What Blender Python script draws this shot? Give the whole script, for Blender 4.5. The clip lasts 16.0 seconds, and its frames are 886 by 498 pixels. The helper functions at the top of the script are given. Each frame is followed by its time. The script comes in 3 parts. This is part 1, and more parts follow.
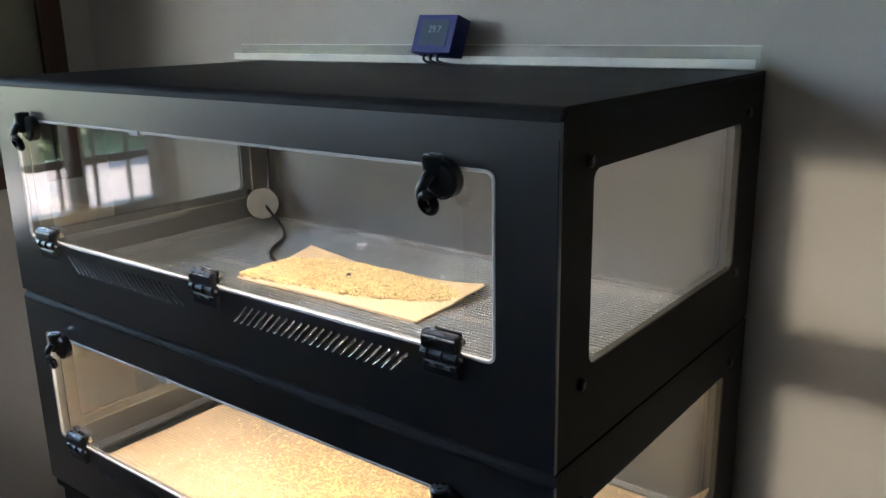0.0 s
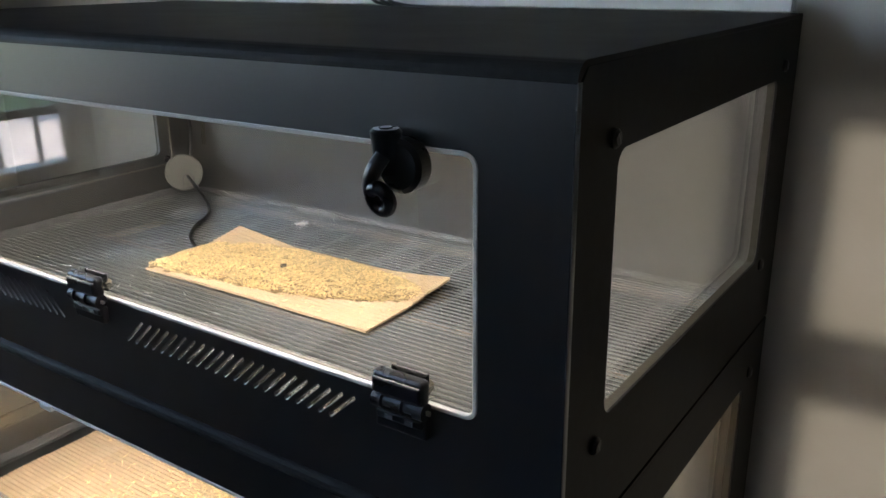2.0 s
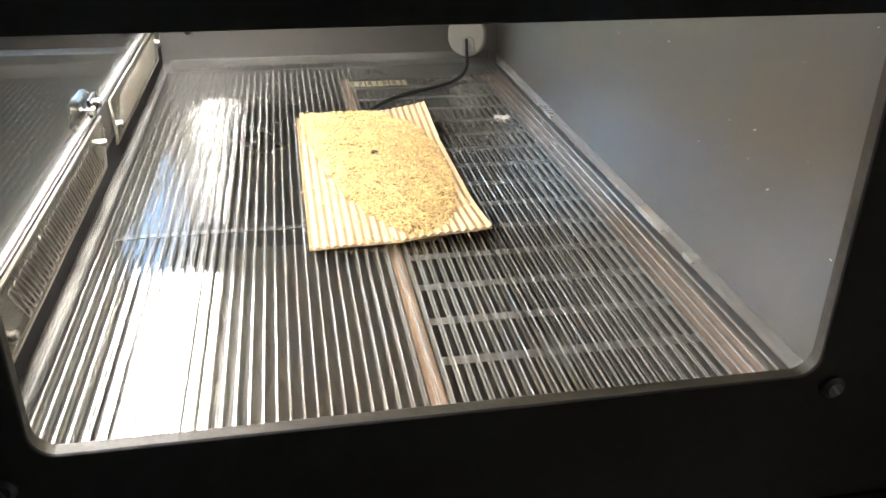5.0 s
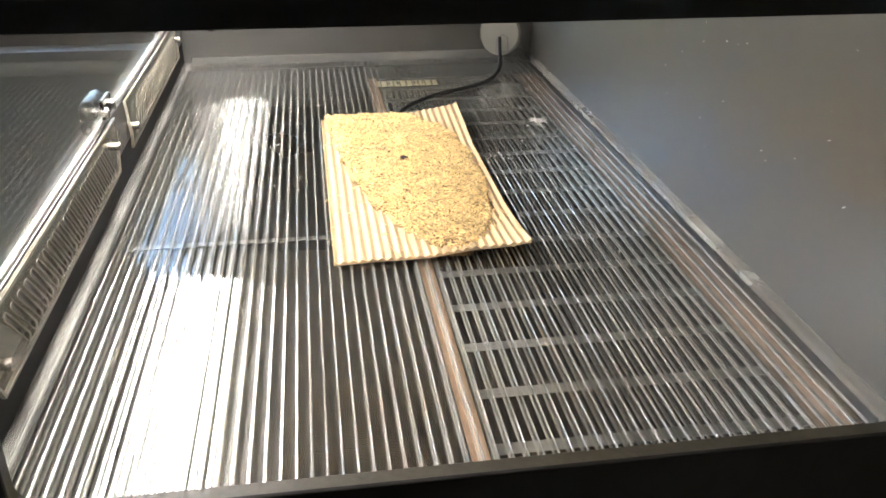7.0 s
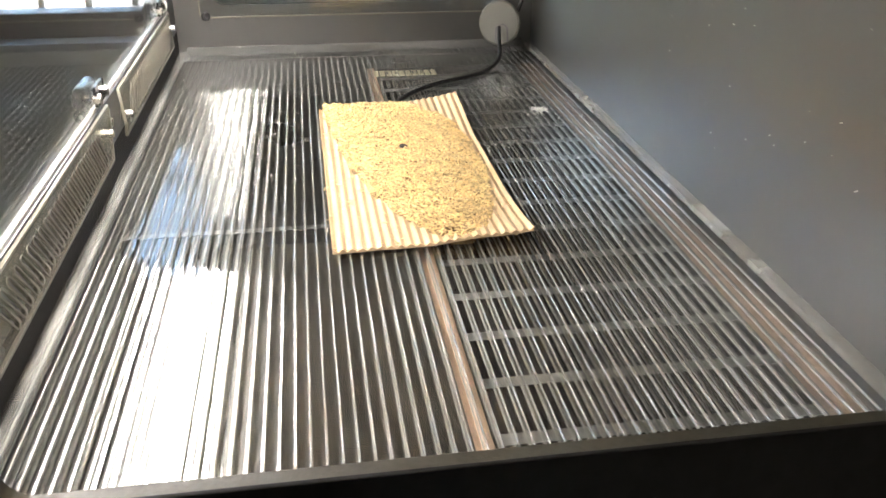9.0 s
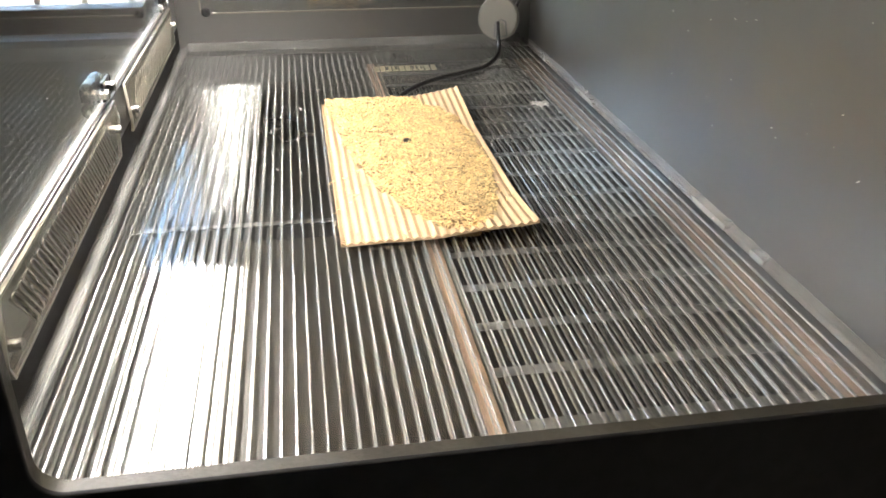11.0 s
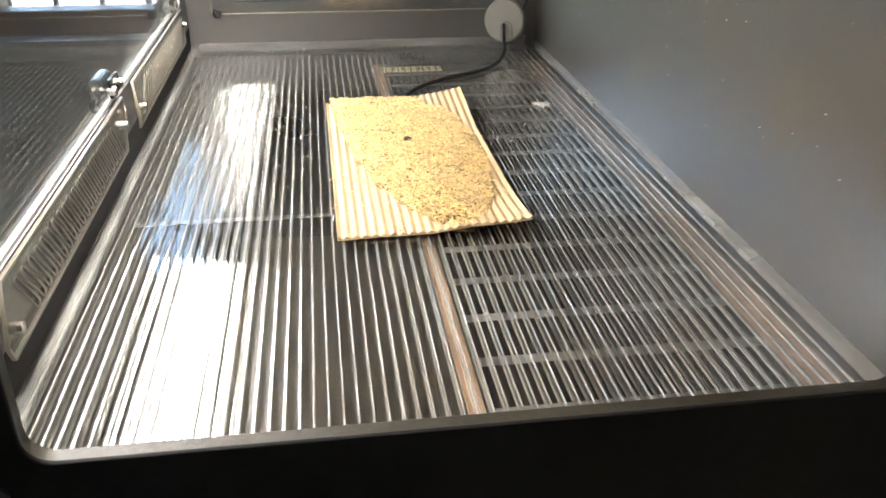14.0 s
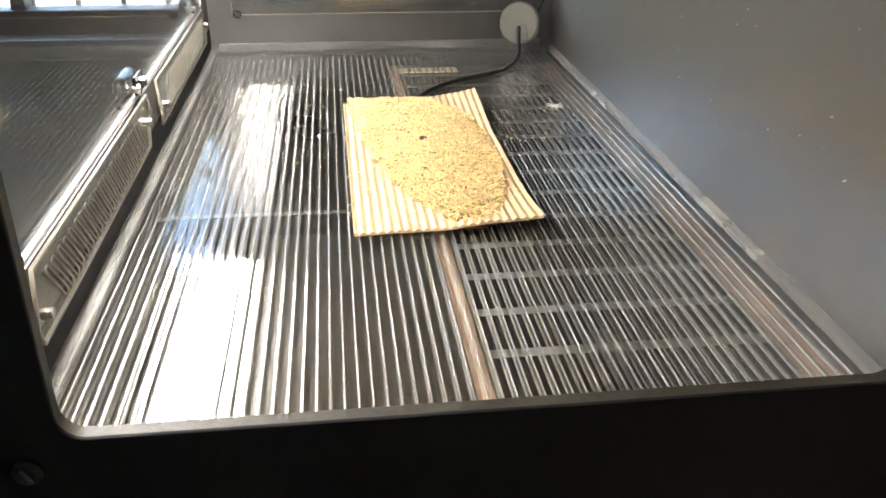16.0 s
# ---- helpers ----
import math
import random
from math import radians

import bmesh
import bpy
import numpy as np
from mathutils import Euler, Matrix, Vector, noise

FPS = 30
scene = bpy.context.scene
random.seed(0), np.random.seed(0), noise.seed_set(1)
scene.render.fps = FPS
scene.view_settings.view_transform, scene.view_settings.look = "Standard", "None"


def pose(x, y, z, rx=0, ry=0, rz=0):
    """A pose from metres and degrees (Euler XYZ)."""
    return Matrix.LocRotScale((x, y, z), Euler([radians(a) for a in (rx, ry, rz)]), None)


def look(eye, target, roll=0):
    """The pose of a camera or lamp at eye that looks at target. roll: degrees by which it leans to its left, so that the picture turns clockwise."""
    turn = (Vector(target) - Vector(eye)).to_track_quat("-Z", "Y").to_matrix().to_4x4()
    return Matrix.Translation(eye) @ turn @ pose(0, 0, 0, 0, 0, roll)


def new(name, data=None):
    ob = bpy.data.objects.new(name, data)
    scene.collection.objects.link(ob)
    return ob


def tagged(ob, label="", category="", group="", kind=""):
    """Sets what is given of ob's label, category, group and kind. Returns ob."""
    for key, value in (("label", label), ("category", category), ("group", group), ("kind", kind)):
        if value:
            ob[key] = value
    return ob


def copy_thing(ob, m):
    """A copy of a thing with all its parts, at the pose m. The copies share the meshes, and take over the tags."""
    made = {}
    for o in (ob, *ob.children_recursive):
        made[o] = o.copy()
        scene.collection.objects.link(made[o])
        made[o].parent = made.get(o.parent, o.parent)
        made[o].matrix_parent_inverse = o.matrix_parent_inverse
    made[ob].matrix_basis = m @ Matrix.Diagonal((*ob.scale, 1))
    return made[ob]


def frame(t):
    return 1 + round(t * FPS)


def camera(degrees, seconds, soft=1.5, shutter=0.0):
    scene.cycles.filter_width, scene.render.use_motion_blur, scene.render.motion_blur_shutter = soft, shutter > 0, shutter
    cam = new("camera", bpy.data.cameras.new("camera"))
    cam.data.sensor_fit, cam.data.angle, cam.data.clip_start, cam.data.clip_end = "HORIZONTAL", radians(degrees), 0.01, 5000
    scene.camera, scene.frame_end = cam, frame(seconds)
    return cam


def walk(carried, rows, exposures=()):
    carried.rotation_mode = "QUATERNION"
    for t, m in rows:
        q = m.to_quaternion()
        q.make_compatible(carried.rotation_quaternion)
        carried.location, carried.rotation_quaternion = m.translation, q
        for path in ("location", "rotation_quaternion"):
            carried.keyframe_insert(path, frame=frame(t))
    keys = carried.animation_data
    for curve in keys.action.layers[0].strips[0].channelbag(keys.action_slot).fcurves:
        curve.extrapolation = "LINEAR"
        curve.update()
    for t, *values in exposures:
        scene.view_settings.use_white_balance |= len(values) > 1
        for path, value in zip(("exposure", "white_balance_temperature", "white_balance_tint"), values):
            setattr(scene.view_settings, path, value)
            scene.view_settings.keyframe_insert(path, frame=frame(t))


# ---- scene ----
cam = camera(55.7, 16.0)
PATH = [
    (0, (0.388, -0.674, 0.454), (-0.8, 0.847, -0.073), -1.1),
    (0.5, (0.384, -0.67, 0.455), (-0.807, 0.845, -0.079), -1.3),
    (1, (0.35, -0.635, 0.444), (-0.835, 0.884, -0.094), -1.2),
    (1.5, (0.261, -0.553, 0.444), (-0.905, 0.968, -0.125), -0.9),
    (2, (0.225, -0.472, 0.43), (-0.852, 1.087, -0.208), -0.6),
    (2.5, (0.271, -0.299, 0.404), (-0.834, 1.212, -0.299), 0.2),
    (3, (0.298, -0.147, 0.39), (-1.011, 1.149, -0.39), 1.3),
    (3.5, (0.255, -0.03, 0.364), (-1.124, 1.156, -0.467), 2.8),
    (4, (0.274, 0.091, 0.367), (-1.265, 1.008, -0.521), 1.1),
    (4.5, (0.358, 0.195, 0.379), (-1.359, 0.678, -0.526), 0.9),
    (5, (0.362, 0.212, 0.384), (-1.395, 0.545, -0.512), 0.7),
    (7.5, (0.291, 0.214, 0.366), (-1.472, 0.491, -0.537), 0.5),
    (8, (0.291, 0.216, 0.361), (-1.472, 0.496, -0.543), 0.4),
    (8.5, (0.287, 0.213, 0.358), (-1.473, 0.5, -0.547), 0.4),
    (9, (0.287, 0.211, 0.357), (-1.472, 0.496, -0.552), 0.5),
    (11.5, (0.298, 0.194, 0.36), (-1.451, 0.502, -0.56), 0.6),
    (12, (0.301, 0.193, 0.363), (-1.448, 0.509, -0.554), 0.9),
    (12.5, (0.305, 0.192, 0.363), (-1.445, 0.51, -0.552), 1.0),
    (13, (0.311, 0.194, 0.365), (-1.441, 0.498, -0.552), 0.9),
    (13.5, (0.315, 0.203, 0.363), (-1.442, 0.49, -0.547), 0.5),
    (14, (0.317, 0.214, 0.359), (-1.445, 0.477, -0.55), 0.5),
    (14.5, (0.317, 0.221, 0.359), (-1.445, 0.464, -0.553), 0.5),
    (15, (0.323, 0.22, 0.36), (-1.441, 0.447, -0.554), 0.5),
    (15.5, (0.332, 0.217, 0.36), (-1.435, 0.443, -0.547), 0.6),
    (16, (0.336, 0.211, 0.363), (-1.432, 0.443, -0.542), 0.7),
]

EXPOSURE = [(t, e, 6100, 13) for t, e in ((0.0, 4.33), (1.0, 4.3), (2.0, 4.1), (2.5, 4.3), (3.4, 4.85), (4.0, 4.95), (4.4, 4.85), (5.0, 4.77), (7.5, 4.62), (13.0, 4.67), (16.0, 4.72))]
walk(cam, [(t, look(eye, target, roll)) for t, eye, target, roll in PATH], EXPOSURE)

# ---- light ----
SUN_WAY = Vector((0.03, 1.0, -0.45)).normalized()
world = bpy.data.worlds.new("sky")
scene.world = world
world.use_nodes = True
wn, wl = world.node_tree.nodes, world.node_tree.links
sky = wn.new("ShaderNodeTexSky")
sky.sky_type, sky.sun_disc = "NISHITA", False
sky.sun_elevation = math.asin(-SUN_WAY.z)
sky.sun_rotation = math.atan2(-SUN_WAY.x, -SUN_WAY.y)
wl.new(sky.outputs["Color"], wn["Background"].inputs["Color"])
wn["Background"].inputs["Strength"].default_value = 0.15
sun = new("sun", bpy.data.lights.new("sun", "SUN"))
sun.data.energy, sun.data.angle, sun.data.color = 5.0, radians(0.6), (1.0, 0.91, 0.78)
sun.matrix_world = SUN_WAY.to_track_quat("-Z", "Y").to_matrix().to_4x4()


# ---- materials ----
def nodes_of(name):
    m = bpy.data.materials.new(name)
    m.use_nodes = True
    return m, m.node_tree.nodes, m.node_tree.links, m.node_tree.nodes["Principled BSDF"]


def surface(name, color, rough=0.5, metal=0.0, scale=40.0, vary=0.15, bump=0.0, bump_scale=300.0, coat=0.0, stretch=(1, 1, 1), rough_vary=0.1, island=0.0, obrand=0.0, spec=0.5, ior=1.5):
    """An opaque surface with two scales of colour variation, uneven gloss and fine relief."""
    m, n, l, p = nodes_of(name)
    tc, mp = n.new("ShaderNodeTexCoord"), n.new("ShaderNodeMapping")
    mp.inputs["Scale"].default_value = stretch
    l.new(tc.outputs["Object"], mp.inputs["Vector"])
    big, fine = n.new("ShaderNodeTexNoise"), n.new("ShaderNodeTexNoise")
    big.inputs["Scale"].default_value, fine.inputs["Scale"].default_value = scale * 0.15, scale
    big.inputs["Detail"].default_value, fine.inputs["Detail"].default_value = 4, 6
    for t in (big, fine):
        l.new(mp.outputs["Vector"], t.inputs["Vector"])
    add = n.new("ShaderNodeMath")
    l.new(big.outputs["Fac"], add.inputs[0]), l.new(fine.outputs["Fac"], add.inputs[1])
    last = add.outputs[0]
    if island or obrand:
        src = n.new("ShaderNodeNewGeometry").outputs["Random Per Island"] if island else n.new("ShaderNodeObjectInfo").outputs["Random"]
        ma = n.new("ShaderNodeMath")
        ma.operation = "MULTIPLY_ADD"
        l.new(src, ma.inputs[0])
        ma.inputs[1].default_value = 2 * (island or obrand)
        l.new(last, ma.inputs[2])
        sub = n.new("ShaderNodeMath")
        sub.operation = "SUBTRACT"
        l.new(ma.outputs[0], sub.inputs[0])
        sub.inputs[1].default_value = island or obrand
        last = sub.outputs[0]
    ramp = n.new("ShaderNodeMapRange")
    ramp.inputs["From Min"].default_value, ramp.inputs["From Max"].default_value = 0.4, 1.6
    ramp.inputs["To Min"].default_value, ramp.inputs["To Max"].default_value = 1 - vary, 1 + vary
    l.new(last, ramp.inputs["Value"])
    mix = n.new("ShaderNodeVectorMath")
    mix.operation = "SCALE"
    mix.inputs[0].default_value = color
    l.new(ramp.outputs[0], mix.inputs["Scale"])
    l.new(mix.outputs[0], p.inputs["Base Color"])
    rr = n.new("ShaderNodeMapRange")
    rr.inputs["To Min"].default_value, rr.inputs["To Max"].default_value = max(rough - rough_vary, 0.02), min(rough + rough_vary, 1)
    l.new(big.outputs["Fac"], rr.inputs["Value"]), l.new(rr.outputs[0], p.inputs["Roughness"])
    p.inputs["Metallic"].default_value = metal
    p.inputs["Specular IOR Level"].default_value = spec
    p.inputs["IOR"].default_value = ior
    p.inputs["Coat Weight"].default_value = coat
    p.inputs["Coat Roughness"].default_value = 0.12
    if bump:
        bt, b = n.new("ShaderNodeTexNoise"), n.new("ShaderNodeBump")
        bt.inputs["Scale"].default_value, bt.inputs["Detail"].default_value = bump_scale, 4
        l.new(mp.outputs["Vector"], bt.inputs["Vector"]), l.new(bt.outputs["Fac"], b.inputs["Height"])
        b.inputs["Strength"].default_value, b.inputs["Distance"].default_value = bump, 0.001
        l.new(b.outputs["Normal"], p.inputs["Normal"])
    return m


def clear(name, ior=1.49, tint=(0.97, 0.98, 0.97), rough=0.02, haze=0.0, gloss=(1, 1, 1), smear=0.0):
    """Clear sheet: light passes straight through, gloss by Fresnel, a little milky haze with smears."""
    m, n, l, p = nodes_of(name)
    out = n["Material Output"]
    n.remove(p)
    tr, gl, df = n.new("ShaderNodeBsdfTransparent"), n.new("ShaderNodeBsdfGlossy"), n.new("ShaderNodeBsdfDiffuse")
    lw, pw, fr = n.new("ShaderNodeLayerWeight"), n.new("ShaderNodeMath"), n.new("ShaderNodeMapRange")
    pw.operation, pw.inputs[1].default_value = "POWER", 5.0
    l.new(lw.outputs["Facing"], pw.inputs[0]), l.new(pw.outputs[0], fr.inputs["Value"])
    fr.inputs["To Min"].default_value, fr.inputs["To Max"].default_value = ((ior - 1) / (ior + 1)) ** 2, 1.0
    tr.inputs["Color"].default_value = (*tint, 1)
    gl.inputs["Color"].default_value = (*gloss, 1)
    gl.inputs["Roughness"].default_value = rough
    df.inputs["Color"].default_value = (0.8, 0.8, 0.76, 1)
    tex, tc, mr = n.new("ShaderNodeTexNoise"), n.new("ShaderNodeTexCoord"), n.new("ShaderNodeMapRange")
    tex.inputs["Scale"].default_value, tex.inputs["Detail"].default_value = 9, 8
    l.new(tc.outputs["Object"], tex.inputs["Vector"]), l.new(tex.outputs["Fac"], mr.inputs["Value"])
    mr.inputs["From Min"].default_value, mr.inputs["From Max"].default_value = 0.45, 0.75
    mr.inputs["To Min"].default_value, mr.inputs["To Max"].default_value = haze, haze + smear
    a, b = n.new("ShaderNodeMixShader"), n.new("ShaderNodeMixShader")
    l.new(mr.outputs[0], a.inputs["Fac"]), l.new(tr.outputs[0], a.inputs[1]), l.new(df.outputs[0], a.inputs[2])
    l.new(fr.outputs[0], b.inputs["Fac"]), l.new(a.outputs[0], b.inputs[1]), l.new(gl.outputs[0], b.inputs[2])
    l.new(b.outputs[0], out.inputs["Surface"])
    return m


def glow(name, color, strength):
    m, n, l, p = nodes_of(name)
    p.inputs["Base Color"].default_value = (0.8, 0.8, 0.8, 1)
    p.inputs["Emission Color"].default_value, p.inputs["Emission Strength"].default_value = (*color, 1), strength
    return m


BLACK = surface("black_coated_panel", (0.021, 0.0205, 0.020), 0.5, scale=90, vary=0.3, bump=0.04, bump_scale=900, rough_vary=0.05, ior=1.125)
INNER = surface("black_satin_lining", (0.048, 0.046, 0.040), 0.41, scale=30, vary=0.1, rough_vary=0.02, ior=2.1)
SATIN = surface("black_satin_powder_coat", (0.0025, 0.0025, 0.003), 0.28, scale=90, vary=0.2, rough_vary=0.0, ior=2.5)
RIM = surface("sawn_panel_edge", (0.04, 0.037, 0.024), 0.5, scale=160, vary=0.5, bump=0.4, bump_scale=300)
WEAR = surface("scuffed_black_edge", (0.03, 0.03, 0.033), 0.5, scale=70, vary=0.95, stretch=(1, 1, 0.4))
PLASTIC = surface("black_moulded_plastic", (0.008, 0.008, 0.009), 0.28, scale=120, vary=0.3, bump=0.03)
SCREW = surface("blackened_screw", (0.006, 0.006, 0.007), 0.5, metal=0.0, scale=200, vary=0.3)
STEEL = surface("bright_steel", (0.55, 0.53, 0.48), 0.25, metal=1.0, scale=300, vary=0.2)
ACRYL = clear("clear_acrylic", 1.75)
SIDEPANE = clear("clear_side_pane", 1.25)
VENTACRYL = clear("clear_vent_acrylic", 1.7, tint=(0.9, 0.88, 0.8), rough=0.06, haze=0.04, smear=0.05)
EDGE = surface("frosted_acrylic_edge", (0.5, 0.5, 0.48), 0.35, scale=150, vary=0.15)
SHEET = clear("clear_twinwall_sheet", 2.1, rough=0.022)
WEB = clear("twinwall_web", 1.6, tint=(0.93, 0.93, 0.92), rough=0.12, haze=0.02, smear=0.04)
WEBTOP = clear("twinwall_junction", 1.6, tint=(0.8, 0.8, 0.78), rough=0.15, haze=0.36, smear=0.08)
RIDGE = clear("twinwall_ridge", 2.2, tint=(0.9, 0.9, 0.89), rough=0.12, haze=0.03, smear=0.04)
VENTRIM = surface("pale_cut_edge", (0.20, 0.185, 0.145), 0.35, scale=150, vary=0.2)
BASE = surface("dark_grey_tray", (0.022, 0.0216, 0.020), 0.3, scale=25, vary=0.25)
FILM = surface("black_carbon_film", (0.004, 0.004, 0.0055), 0.25, scale=60, vary=0.3)
GAP = surface("grey_film_gap", (0.17, 0.17, 0.165), 0.4, scale=80, vary=0.2)
COPPER = surface("copper_bus_strip", (0.78, 0.57, 0.43), 0.32, metal=0.5, scale=160, vary=0.35)
LABEL = surface("yellowed_label", (0.80, 0.74, 0.50), 0.6, scale=60, vary=0.1)
INK = surface("grey_print", (0.08, 0.08, 0.08), 0.6)
BEAD = clear("silicone_bead", 1.6, tint=(0.8, 0.8, 0.8), rough=0.12, haze=0.2, smear=0.3)
THINBEAD = clear("thin_silicone_bead", 1.6, tint=(0.8, 0.8, 0.8), rough=0.12, haze=0.10, smear=0.22)
CARD = surface("kraft_corrugated_card", (0.62, 0.46, 0.275), 0.85, scale=160, vary=0.12, bump=0.2, bump_scale=700, stretch=(0.3, 1, 1))
CHIP = surface("aspen_chips", (0.88, 0.68, 0.34), 0.75, scale=200, vary=0.34, island=0.7)
# darkened aspen tone: the shade between loose chips is put into this colour
HEAPSHADE = surface("shaded_chip_bed", (0.24, 0.16, 0.07), 0.9, scale=260, vary=0.3, bump=0.6, bump_scale=420)
SPECK = surface("dark_pellet", (0.03, 0.02, 0.015), 0.7, scale=300, vary=0.3)
FLAKE = surface("white_flake", (0.72, 0.70, 0.64), 0.7, scale=300, vary=0.15)
GROMMET = surface("beige_grey_plastic", (0.15, 0.147, 0.122), 0.45, scale=120, vary=0.08)
CABLE = surface("black_cable_jacket", (0.01, 0.01, 0.01), 0.4)
BLUE = surface("blue_printed_plastic", (0.010, 0.019, 0.15), 0.5, scale=200, vary=0.15, bump=0.2, stretch=(1, 1, 12))
SCREEN = surface("dim_lcd", (0.05, 0.075, 0.12), 0.5, scale=60, vary=0.1, spec=0.2)
DIGIT = surface("lcd_digit", (0.15, 0.21, 0.27), 0.4)
RAIL = clear("frosted_rail_acrylic", 1.5, rough=0.12, haze=0.9, smear=0.15)
RAILCLEAR = clear("clear_rail_acrylic", 1.5, tint=(0.96, 0.97, 0.96), rough=0.05, haze=0.10, smear=0.05)
WALL = surface("beige_wall_paint", (0.43, 0.416, 0.383), 0.8, scale=14, vary=0.05, bump=0.25, bump_scale=160)
# unseen front wall, made dark to keep reflections in the black panels low
DARKWALL = surface("dark_unseen_wall", (0.085, 0.07, 0.058), 0.7, scale=14, vary=0.1, bump=0.25, bump_scale=160)
LIDLINE = surface("cream_lid_lining", (0.86, 0.76, 0.63), 0.5, scale=20, vary=0.06)
CEIL = surface("white_ceiling_paint", (0.75, 0.74, 0.70), 0.85, scale=12, vary=0.04, bump=0.2, bump_scale=150)
FLOOR = surface("dark_grey_tile", (0.085, 0.082, 0.08), 0.35, scale=10, vary=0.2)
WOOD = surface("dark_brown_wood", (0.055, 0.022, 0.014), 0.5, scale=60, vary=0.4, bump=0.2, stretch=(1, 1, 0.1))
IRON = surface("dark_iron", (0.02, 0.02, 0.02), 0.5, scale=120, vary=0.3)
PANE = clear("window_glass", 1.4, smear=0.01)
SASHPANE = clear("dusky_sash_glass", 1.4, tint=(0.72, 0.73, 0.69))
# made-up dark tint that weakens the sun through the unseen front window
SUNDIM = clear("sun_dimming_glass", 1.4, tint=(0.13, 0.127, 0.115))
GRAVEL = surface("pale_gravel", (0.21, 0.178, 0.166), 0.9, scale=14, vary=0.75, bump=0.8, bump_scale=60)
GRASS = surface("grass_bank", (0.11, 0.14, 0.05), 0.9, scale=8, vary=0.5, bump=0.8, bump_scale=20)
LEAF = surface("shrub_leaf", (0.105, 0.125, 0.045), 0.6, scale=20, vary=0.5, island=0.5)
BARK = surface("shrub_bark", (0.09, 0.07, 0.05), 0.9, scale=40, vary=0.3)
LAMPGLOW = glow("lamp_diffuser", (1.0, 0.885, 0.77), 3.15)


# ---- mesh tools ----
def part(name, bm, material, parent=None, label="", smooth=False):
    me = bpy.data.meshes.new(name)
    if isinstance(bm, tuple):
        me.from_pydata(bm[0], [], bm[1])
        me.update()
    else:
        bm.to_mesh(me)
        bm.free()
    me.materials.append(material)
    if smooth:
        me.shade_smooth()
    ob = new(name, me)
    ob.parent = parent
    return tagged(ob, label)


def empty(name, m, label, category, group=""):
    ob = new(name)
    ob.matrix_world = m
    return tagged(ob, label, category, group)


def box(bm, lo, hi, bevel=0.0, seg=2):
    g = bmesh.ops.create_cube(bm, size=1)["verts"]
    c, s = [(a + b) / 2 for a, b in zip(lo, hi)], [b - a for a, b in zip(lo, hi)]
    bmesh.ops.transform(bm, matrix=Matrix.Translation(c) @ Matrix.Diagonal((*s, 1)), verts=g)
    if bevel:
        es = list({e for v in g for e in v.link_edges})
        bmesh.ops.bevel(bm, geom=es, offset=bevel, segments=seg, affect="EDGES", profile=0.5)
    return bm


def boxed(lo, hi, bevel=0.0, seg=2):
    return box(bmesh.new(), lo, hi, bevel, seg)


def rod(bm, a, b, r, r2=None, seg=20):
    a, b = Vector(a), Vector(b)
    m = Matrix.Translation((a + b) / 2) @ (b - a).to_track_quat("Z", "Y").to_matrix().to_4x4()
    bmesh.ops.create_cone(bm, cap_ends=True, segments=seg, radius1=r, radius2=r if r2 is None else r2, depth=(b - a).length, matrix=m)
    return bm


def rounded(x0, z0, x1, z1, r, seg=7):
    pts = []
    for cx, cz, a0 in ((x1 - r, z1 - r, 0), (x0 + r, z1 - r, 90), (x0 + r, z0 + r, 180), (x1 - r, z0 + r, 270)):
        pts += [(cx + r * math.cos(radians(a0 + 90 * k / seg)), cz + r * math.sin(radians(a0 + 90 * k / seg))) for k in range(seg + 1)]
    return pts


def slot(xb, zb, xt, zt, w, seg=5):
    """A round-ended slot from its bottom to its top."""
    a = math.atan2(zt - zb, xt - xb)
    pts = [(xt + w / 2 * math.cos(a - math.pi / 2 + math.pi * k / seg), zt + w / 2 * math.sin(a - math.pi / 2 + math.pi * k / seg)) for k in range(seg + 1)]
    return pts + [(xb + w / 2 * math.cos(a + math.pi / 2 + math.pi * k / seg), zb + w / 2 * math.sin(a + math.pi / 2 + math.pi * k / seg)) for k in range(seg + 1)]


def plate(name, outlines, thick, m, material, parent, label="", bevel=0.0):
    """A flat plate with holes: the first outline is its edge. Its plane is x, z; y from 0 to thick; then placed by m."""
    cu = bpy.data.curves.new(name, "CURVE")
    cu.dimensions, cu.fill_mode, cu.extrude, cu.bevel_depth = "2D", "BOTH", thick / 2 - bevel, bevel
    cu.bevel_resolution = 1
    for pts in outlines:
        sp = cu.splines.new("POLY")
        sp.points.add(len(pts) - 1)
        for p, (x, z) in zip(sp.points, pts):
            p.co = (x, z, 0, 1)
        sp.use_cyclic_u = True
    tmp = new("plate_outline", cu)
    me = bpy.data.meshes.new_from_object(tmp.evaluated_get(bpy.context.evaluated_depsgraph_get()))
    bpy.data.objects.remove(tmp)
    bpy.data.curves.remove(cu)
    me.name = name
    me.transform(m @ Matrix.Translation((0, thick / 2, 0)) @ Matrix.Rotation(radians(90), 4, "X"))
    me.materials.clear()
    me.materials.append(material)
    ob = new(name, me)
    ob.parent = parent
    return tagged(ob, label)


